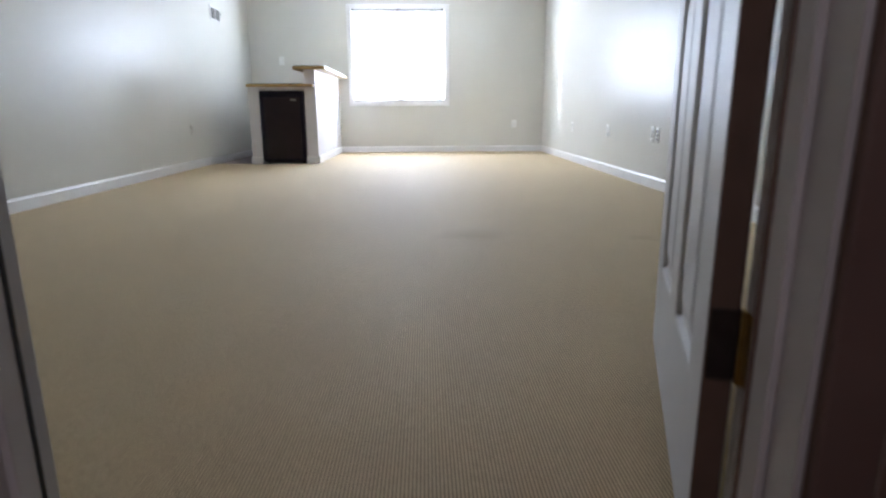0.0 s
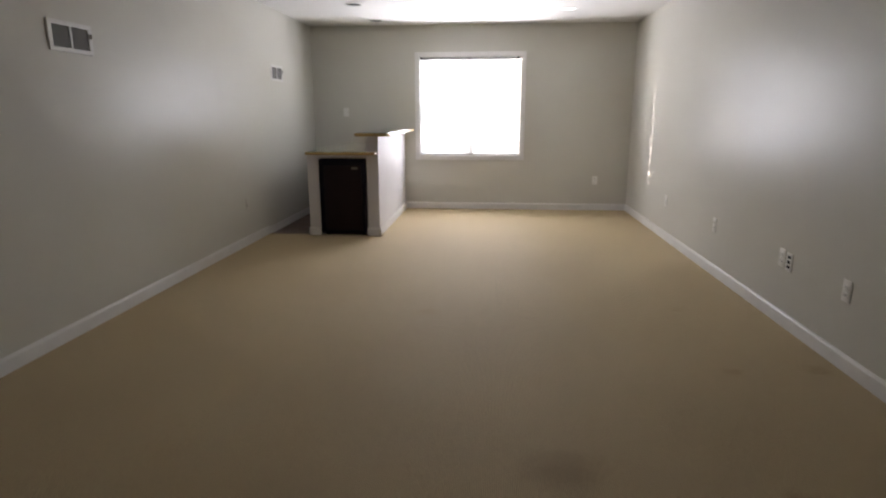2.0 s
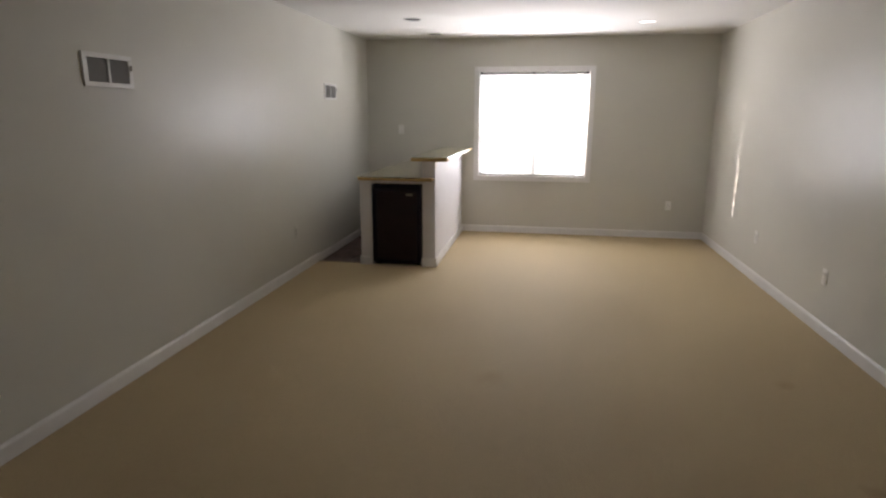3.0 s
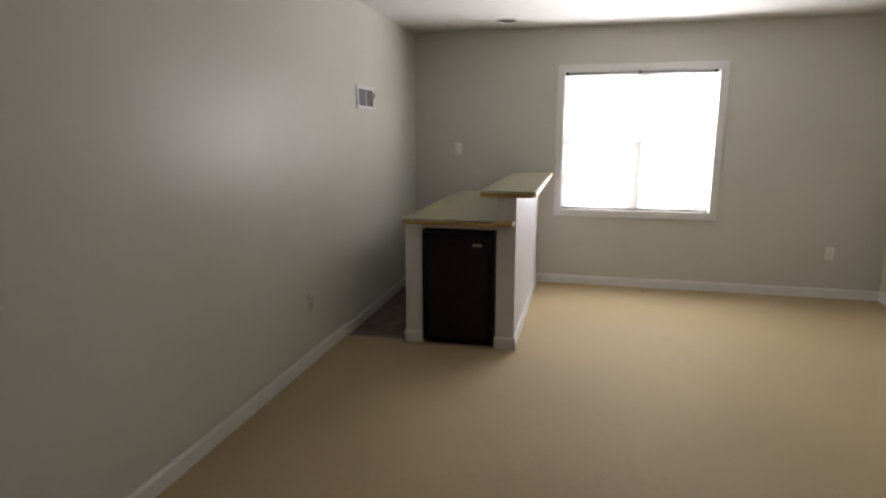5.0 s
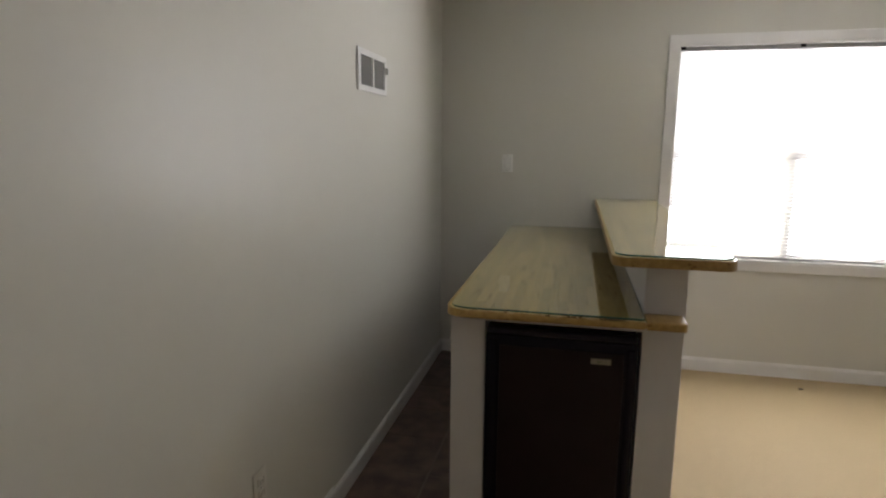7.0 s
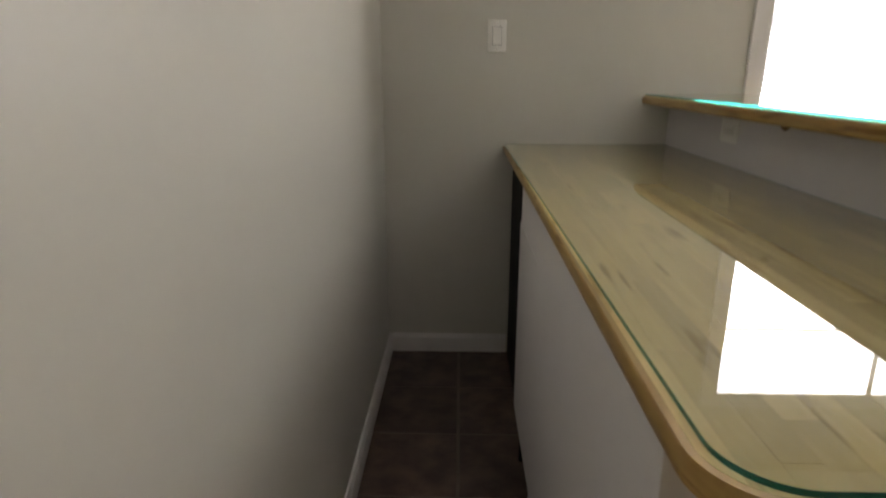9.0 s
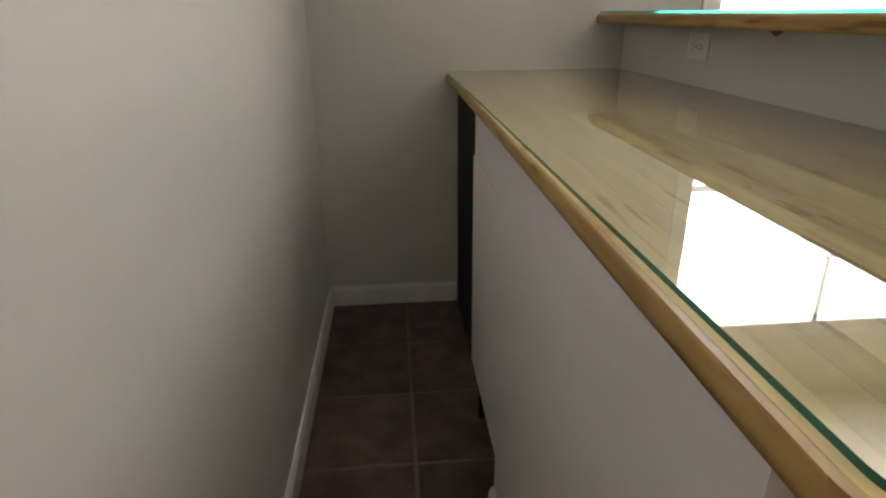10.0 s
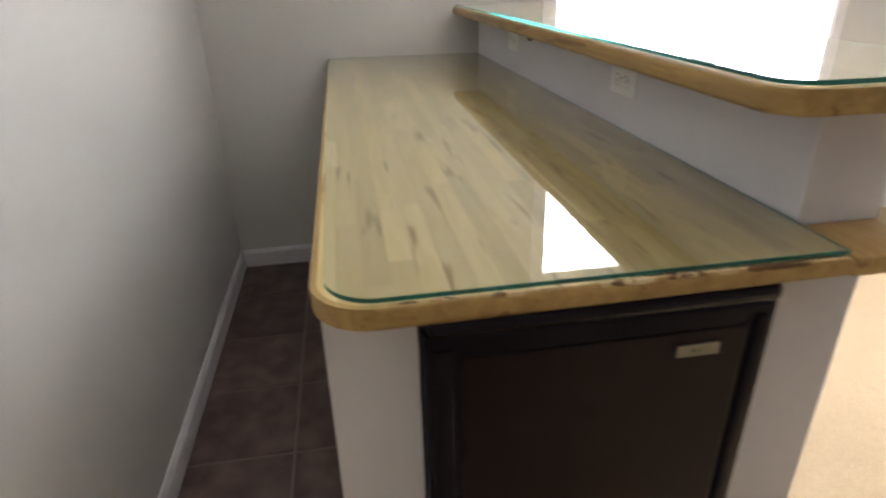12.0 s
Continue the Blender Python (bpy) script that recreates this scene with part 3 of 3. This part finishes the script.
for hz in (0.316, 1.04, 1.76):
    hinge = part("hinge", lathe([(0.0055, hz - 0.047), (0.0062, hz - 0.045), (0.0062, hz + 0.045), (0.0055, hz + 0.047)], "z", (0.004, 0.006, 0)), BRASS, door, "brass butt hinge", True)
    part("leaf", boxed(-0.0005, 0.0022, -0.032, 0.004, hz - 0.045, hz + 0.045, 0.0006, 1), DARK_METAL, hinge, "dark leaf on the door edge")
    part("jamb_leaf", boxed(DX1 - 0.0025, DX1 - 0.0001, Y0 - 0.034, Y0 + 0.003, hz - 0.045, hz + 0.045, 0.0006, 1), BRASS, frame_door, "brass hinge leaf")
door.matrix_world = pose(DX1 - 0.004, Y0 + 0.003, 0, 0, 0, -108.5)

# ---- bar ----
bar = thing("bar_cabinet", (0.6, 6.5, 0), "white painted bar base with raised back wall and open end niche", "bar")
part("raised_wall", boxed(PW, BX1, BY, Y1 - 0.001, -0.01, 1.068), BAR_WHITE, bar)
part("end_post", boxed(BX0, 0.609, BY, 6.86, -0.022, 0.877), BAR_WHITE, bar)
part("header_board", boxed(0.609, PW, BY, BY + 0.09, 0.838, 0.877), BAR_WHITE, bar)
part("drawer_front", boxed(BX0 + 0.0004, BX0 + 0.018, 6.860, 7.242, 0.7710, 0.877), BAR_WHITE, bar, "white drawer front above the door")
part("cabinet_door", boxed(BX0, BX0 + 0.018, 6.860, 7.268, 0.165, 0.7694), BAR_WHITE, bar, "plain white cabinet door")
part("back_panel", boxed(0.609, PW, 6.80, 6.86, -0.013, 0.877), BAR_WHITE, bar)
# near-black end board, niche board and toe kick: shade put into the colour
part("end_panel", boxed(BX0 + 0.018, PW, 7.218, 7.236, -0.013, 0.877), NEAR_BLACK, bar, "cabinet end board coloured near-black for the shade in the gap")
part("niche_shade_board", boxed(0.524, 0.56, 7.32, Y1 - 0.02, -0.013, 0.877), NEAR_BLACK, bar, "near-black board added for the shade in the end niche")
part("toe_kick", boxed(0.560, 0.575, 6.86, 7.218, -0.013, 0.165), NEAR_BLACK, bar, "dark recessed toe kick")
part("bottom_board", boxed(BX0 + 0.018, PW, 6.862, 7.218, 0.165, 0.183), BAR_WHITE, bar)
baseboard(BX1, BY - 0.013, BX1, Y1, 1, 0)
baseboard(PW - 0.008, BY, BX1 + 0.013, BY, 0, -1)
baseboard(BX0 - 0.013, BY, 0.611, BY, 0, -1)
baseboard(BX0, BY - 0.013, BX0, 6.86, -1, 0, 1.0, DROP)


def clip(poly, inside, cut):
    out = []
    for a, b in zip(poly, poly[1:] + poly[:1]):
        ia, ib = inside(a), inside(b)
        if ia:
            out.append(a)
        if ia != ib:
            out.append(cut(a, b))
    return out


def clip_rect(poly, x0, x1, y0, y1):
    for axis, lim, sign in ((0, x0, 1), (0, x1, -1), (1, y0, 1), (1, y1, -1)):
        def inside(p):
            return sign * (p[axis] - lim) >= 0

        def cut(a, b):
            t = (lim - a[axis]) / (b[axis] - a[axis])
            return tuple(a[i] + t * (b[i] - a[i]) for i in (0, 1))
        poly = clip(poly, inside, cut)
        if len(poly) < 3:
            return []
    return poly


def shrink(poly, cx, cy, d):
    """Moves a rounded outline inwards by about d."""
    out = []
    for i, p in enumerate(poly):
        a, b = Vector(poly[i - 1]), Vector(poly[(i + 1) % len(poly)])
        n = Vector((-(b - a).y, (b - a).x)).normalized()
        out.append((p[0] + n.x * d, p[1] + n.y * d))
    return out


def strips(parent, outline, z0, z1, x0, x1, y0, y1, width, seed):
    rng = random.Random(seed)
    x = x0
    while x < x1:
        y = y0 - rng.random() * 0.5
        while y < y1:
            ln = rng.uniform(0.18, 0.62)
            cell = clip_rect(outline, x + 0.0003, min(x1, x + width) - 0.0003, max(y0, y) + 0.0004, min(y1, y + ln) - 0.0004)
            if len(cell) > 2:
                dz = rng.uniform(-0.0004, 0.0)
                part("plank", prism(cell, z0, z1 + dz), PINE, parent)
            y += ln
        x += width


def glass_sheet(name, outline, z0, z1, label):
    bm = prism(outline, z0, z1, 0.0008, 1)
    for f in bm.faces:
        f.material_index = 0 if abs(f.normal.z) > 0.9 else 1
    bm.normal_update()
    for f in bm.faces:
        f.material_index = 0 if abs(f.normal.z) > 0.9 else 1
    g = solid(name, bm, [GLASS, GLASS_EDGE], label, "glass top")
    g.visible_shadow = False
    return g


# lower worktop: one slab with a tongue across the front of the raised wall
CX0, CY = 0.483, 5.946
low = thing("bar_worktop", (0.8, 7.0, 0.877), "golden pine strip worktop with rounded corner on the bar", "worktop")
low_outline = arc(CX0 + 0.07, CY + 0.07, 0.07, 180, 270) + [(PW - 0.002, CY), (PW - 0.002, Y1 - 0.001), (CX0, Y1 - 0.001)]
part("slab", prism(low_outline, 0.877, 0.9045, 0.011, 5), PINE_EDGE, low, "varnished rounded edge", True)
tongue = [(PW - 0.002, CY)] + arc(1.238, CY + 0.014, 0.014, 270, 360, 4) + [(1.252, BY - 0.002), (PW - 0.002, BY - 0.002)]
part("tongue", prism(tongue, 0.877, 0.9045, 0.006), PINE_EDGE, low, "", True)
strips(low, shrink(low_outline, 0, 0, 0.008), 0.9030, 0.9050, CX0, PW, CY, Y1, 0.031, 3)
low_glass = glass_sheet("worktop_glass", arc(CX0 + 0.077, CY + 0.071, 0.061, 180, 270) + [(PW - 0.006, CY + 0.010), (PW - 0.004, Y1 - 0.003), (CX0 + 0.004, Y1 - 0.003)],
                        0.9052, 0.9112, "clear plate glass sheet with teal edge on the worktop")

rng = random.Random(21)


def splinter(x, ln, edge_y, pale):
    """A ragged chip torn along the rounded front edge, thicker in the middle."""
    bm = bmesh.new()
    rows = []
    k = 5
    for i in range(k + 1):
        u = i / k
        w = (0.0012 + 0.0042 * math.sin(math.pi * u)) * rng.uniform(0.6, 1.2)
        px = x + ln * u
        rows.append([bm.verts.new(p) for p in ((px, edge_y + 0.0012, 0.9022 - w * 0.5), (px, edge_y + 0.0030, 0.9050), (px, edge_y + 0.0030 + w, 0.9054), (px, edge_y + 0.0032 + w, 0.9030))])
    for p, q in zip(rows, rows[1:]):
        for i in range(4):
            bm.faces.new((p[i], p[(i + 1) % 4], q[(i + 1) % 4], q[i]))
    bm.faces.new(rows[0])
    bm.faces.new(rows[-1][::-1])
    return part("chip", bm, PALE_CHIP if pale else SCRAPE, low, "pale splintered edge" if pale else "dark scraped edge")


for i in range(22):
    splinter(rng.uniform(0.555, 0.90) if i < 15 else rng.uniform(0.88, 1.09), rng.uniform(0.010, 0.042), CY, rng.random() < 0.55)
# thin near-black strip paints the shadow line under the glass rim
part("shadow_line", boxed(0.845, PW - 0.012, CY + 0.0072, CY + 0.0098, 0.9030, 0.9053), NEAR_BLACK, low, "near-black strip for the shadow line at the glass edge")
for _ in range(9):
    y = rng.uniform(6.45, 7.7)
    part("chip", boxed(CX0 + 0.0030, CX0 + 0.0068, y, y + rng.uniform(0.015, 0.06), 0.9020, 0.9036, 0.0006, 1), SCRAPE, low, "dark scraped edge")

# raised bar top
UX0, UX1, UY = 1.018, 1.392, 5.985
up = thing("raised_counter", (1.2, 7.0, 1.068), "golden pine counter top with rounded corners on the raised wall", "counter")
up_outline = arc(UX0 + 0.05, UY + 0.05, 0.05, 180, 270) + arc(UX1 - 0.05, UY + 0.05, 0.05, 270, 360) + [(UX1, Y1 - 0.02), (UX0, Y1 - 0.02)]
part("slab", prism(up_outline, 1.068, 1.0985, 0.010, 5), PINE_EDGE, up, "varnished rounded edge", True)
strips(up, shrink(up_outline, 0, 0, 0.008), 1.0975, 1.1000, UX0, UX1, UY, Y1 - 0.02, 0.034, 5)
part("resin_drop", lathe([(0.011, 1.0690), (0.010, 1.0650), (0.005, 1.0600), (0.0015, 1.0575)], "z", (1.034, 6.96, 0), 9), SCRAPE, up, "dark drop of resin", True)
glass_sheet("bar_top_glass", arc(UX0 + 0.06, UY + 0.06, 0.050, 180, 270) + arc(UX1 - 0.06, UY + 0.06, 0.050, 270, 360) + [(UX1 - 0.010, Y1 - 0.022), (UX0 + 0.010, Y1 - 0.022)],
            1.1003, 1.1065, "clear plate glass sheet with teal edge on the bar top")

# small refrigerator under the worktop
fx0, fx1, fy = 0.613, 1.124, 6.030
fr = thing("mini_refrigerator", (0.873, 6.3, 0), "black mini refrigerator with dark brown door under the bar", "refrigerator")
part("body", boxed(fx0 + 0.006, fx1 - 0.006, fy + 0.052, 6.56, 0.018, 0.832, 0.006), BLACK, fr)
fd = part("door", boxed(fx0, fx1, fy + 0.006, fy + 0.046, 0.030, 0.800, 0.010, 3), BLACK, fr, "", True)
part("door_skin", boxed(fx0 + 0.050, fx1 - 0.046, fy + 0.003, fy + 0.008, 0.060, 0.762, 0.0022), BROWN, fd, "dark brown textured inset")
part("side_bead", boxed(fx1 - 0.036, fx1 - 0.012, fy, fy + 0.010, 0.050, 0.778, 0.005, 3), BLACK, fd, "", True)
part("side_bead", boxed(fx0 + 0.012, fx0 + 0.040, fy + 0.001, fy + 0.010, 0.050, 0.778, 0.004, 3), BLACK, fd, "", True)
part("top_grip", boxed(fx0 + 0.004, fx1 - 0.004, fy - 0.004, fy + 0.046, 0.797, 0.829, 0.013, 4), GRIP, fd, "glossy rounded grip rail", True)
part("gasket", boxed(fx0 + 0.012, fx1 - 0.012, fy + 0.046, fy + 0.052, 0.04, 0.81), RUBBER, fr)
bd = part("badge", boxed(0.971, 1.037, fy - 0.001, fy + 0.004, 0.722, 0.742, 0.0015), SILVER, fd, "small silver badge")
for x0, x1 in ((0.993, 1.000), (1.003, 1.007)):
    part("badge_bar", boxed(x0, x1, fy - 0.0016, fy, 0.7300, 0.7340), BADGE_MARK, bd)
for x in (fx0 + 0.05, fx1 - 0.05):
    for y in (fy + 0.09, 6.50):
        part("foot", lathe([(0.016, -0.013), (0.016, 0.010), (0.010, 0.020)], "z", (x, y, 0), 14), RUBBER, fr)


# ---- plates on the walls ----
ALMOND = material("almond_socket_plastic", (0.635, 0.615, 0.55), 0.4, (0.61, 0.59, 0.525), 20, 300, 0.02, 0.0002)


def plate(kind, label, shell=PLASTIC):
    """A wall plate at the origin, its face towards +x, upright."""
    t = thing("wall_outlet" if kind != "switch" else "light_switch", (0, 0, 0), label, "switch" if kind == "switch" else "outlet", "wall plates")
    body = part("plate", boxed(0.0005, 0.006, -0.0355, 0.0355, -0.0575, 0.0575, 0.0025), shell, t, "", True)
    if kind == "socket":
        for z in (-0.0195, 0.0195):
            face = part("socket", boxed(0.005, 0.0075, -0.0165, 0.0165, z - 0.0135, z + 0.0135, 0.004), shell, t, "", True)
            for y, h in ((-0.006, 0.004), (0.006, 0.0035)):
                part("slot", boxed(0.0072, 0.0078, y - 0.0011, y + 0.0011, z + 0.001 - h, z + 0.001 + h), NEAR_BLACK, face)
            part("slot", boxed(0.0072, 0.0078, -0.002, 0.002, z - 0.0095, z - 0.006), NEAR_BLACK, face)
    elif kind == "switch":
        # raised grey sheet paints the dark outline of shade round the rocker
        part("rocker_shade", boxed(0.0056, 0.0064, -0.0182, 0.0182, -0.0347, 0.0347), MID_GREY, t, "grey sheet for the shade round the rocker")
        part("rocker", boxed(0.005, 0.010, -0.0165, 0.0165, -0.033, 0.033, 0.002), shell, t)
    elif kind == "jacks":
        for z in (-0.030, 0.0, 0.030):
            part("jack", boxed(0.0055, 0.0072, -0.018, 0.018, z - 0.009, z + 0.009, 0.0006, 1), NEAR_BLACK, t, "dark jack opening")
    elif kind == "blank":
        part("insert", boxed(0.005, 0.0075, -0.014, 0.014, -0.030, 0.030, 0.001), shell, t)
    for z in ((-0.048, 0.048) if kind != "socket" else (0.0,)):
        part("screw", lathe([(0.0032, 0.0055), (0.0032, 0.0068), (0.0015, 0.0073)], "x", (0, 0, z), 10), NICKEL, t)
    return t


sock = plate("socket", "white plastic double socket on the wall")
sock.matrix_world = pose(W, 6.16, 0.405, 0, 0, 180)
beige = plate("socket", "beige plastic double socket on the wall", ALMOND)
beige.matrix_world = pose(0, 5.56, 0.415)
for y in (4.776, 2.942):
    copy_thing(sock, pose(W, y, 0.405, 0, 0, 180))
copy_thing(sock, pose(3.86, Y1, 0.41, 0, 0, -90))
copy_thing(sock, pose(W, 3.632, 0.412, 0, 0, 180))
for y in (7.44, 6.60):
    tagged(copy_thing(sock, pose(PW, y, 1.014, 90, 0, 180)), "white plastic double socket lying sideways on the bar upstand")
jk = plate("jacks", "white wall plate with three dark jack openings")
jk.matrix_world = pose(W, 3.540, 0.405, 0, 0, 180)
sw = plate("switch", "white rocker light switch on the wall")
sw.matrix_world = pose(0.448, Y1, 1.321, 0, 0, -90)


def vent(y0, z0):
    w, h = 0.365, 0.172
    t = thing("return_air_vent", (0, y0 + w / 2, z0 + h / 2), "white metal wall air vent with two louvred panels", "vent", "wall vents")
    # dark sheet flat on the wall paints the shade behind the louvres
    part("backing", boxed(0.0004, 0.0014, y0 + 0.02, y0 + w - 0.02, z0 + 0.02, z0 + h - 0.02), RECESS_DARK, t, "dark sheet for the shade behind the louvres")
    f = 0.030
    bm = boxed(0.0005, 0.009, y0, y0 + w, z0, z0 + f * 0.85, 0.002)
    box(bm, 0.0005, 0.009, y0, y0 + w, z0 + h - f * 0.85, z0 + h, 0.002)
    box(bm, 0.0005, 0.009, y0, y0 + f, z0 + f * 0.85, z0 + h - f * 0.85)
    box(bm, 0.0005, 0.009, y0 + w - f, y0 + w, z0 + f * 0.85, z0 + h - f * 0.85)
    part("frame", bm, VENT, t)
    part("centre_bar", boxed(0.0014, 0.009, y0 + w / 2 - 0.008, y0 + w / 2 + 0.008, z0 + f * 0.85, z0 + h - f * 0.85), VENT, t)
    for a, b in ((y0 + f, y0 + w / 2 - 0.008), (y0 + w / 2 + 0.008, y0 + w - f)):
        z = z0 + f * 0.85 + 0.006
        while z < z0 + h - f * 0.85 - 0.004:
            bm = bmesh.new()
            vs = [bm.verts.new(p) for p in ((0.002, a, z + 0.004), (0.0075, a, z - 0.003), (0.0075, b, z - 0.003), (0.002, b, z + 0.004),
                                            (0.002, a, z + 0.005), (0.0075, a, z - 0.002), (0.0075, b, z - 0.002), (0.002, b, z + 0.005))]
            for q in ((0, 1, 2, 3), (7, 6, 5, 4), (0, 4, 5, 1), (1, 5, 6, 2), (2, 6, 7, 3), (3, 7, 4, 0)):
                bm.faces.new([vs[i] for i in q])
            part("louvre", bm, MID_GREY, t, "grey louvre")
            z += 0.0095
    part("lever", boxed(0.009, 0.024, y0 + w - 0.022, y0 + w - 0.016, z0 + h * 0.55, z0 + h * 0.72, 0.002), VENT, t, "small damper lever")
    return t


vent(3.125, 1.646)
vent(6.442, 1.662)


def downlight(x, y, lit):
    t = thing("recessed_ceiling_light", (x, y, H), "white recessed ceiling light, " + ("switched on" if lit else "switched off"), "ceiling light", "recessed lights")
    part("trim_ring", lathe([(0.078, H - 0.001), (0.080, H - 0.007), (0.094, H - 0.006), (0.098, H - 0.001)], "z", (x, y, 0), 40), BAFFLE, t, "", True)
    # unlit lens: a closed disc, its dark colour standing for the can's shade
    part("lens", lathe([(0.078, H - 0.0015), (0.060, H - 0.0040), (0.02, H - 0.0055), (0.001, H - 0.0055)], "z", (x, y, 0), 32), LIT if lit else RECESS_DARK, t, "glowing lens" if lit else "disc coloured dark for the shade inside the can", True)


downlight(3.287, 6.95, True)
downlight(0.955, 6.46, False)
downlight(0.972, 7.59, False)

# ---- tiled aisle ----
tf = thing("floor_tiles", (0.6, 7.0, 0), "dark brown slate-look ceramic tiles behind the bar", "tiled floor", "", "structure")
part("grout_bed", boxed(0, SX, SY, Y1, -0.03, -0.0155), GROUT, tf, "grey-brown grout")
PITCH, GX, GY = 0.3155, 0.309, 7.365
for i in range(-1, 3):
    for j in range(-4, 3):
        x0, x1 = max(0.0, GX + PITCH * i) + 0.0045, min(SX, GX + PITCH * (i + 1)) - 0.0045
        y0, y1 = max(SY + 0.01, GY + PITCH * j) + 0.0045, min(Y1, GY + PITCH * (j + 1)) - 0.0045
        if x1 - x0 < 0.02 or y1 - y0 < 0.02:
            continue
        part("tile", boxed(x0, x1, y0, y1, -0.022, -0.012, 0.0022, 1), TILE, tf)
solid("trim_carpet_edge", boxed(0.013, BX0 - 0.013, SY - 0.014, SY + 0.012, -0.014, 0.004, 0.002), STRIP, "narrow beige strip between carpet and tile", "trim", "structure")
lint = lathe([(0.002, 0.0), (0.011, 0.002), (0.009, 0.006), (0.001, 0.008)], "z", (2.275, 7.81, 0), 9)
for v in lint.verts:
    v.co.x = 2.275 + (v.co.x - 2.275) * 1.5 + 0.002 * noise.noise(v.co * 90)
solid("crumb", lint, DIRT, "small dark crumb lying on the carpet", "debris")
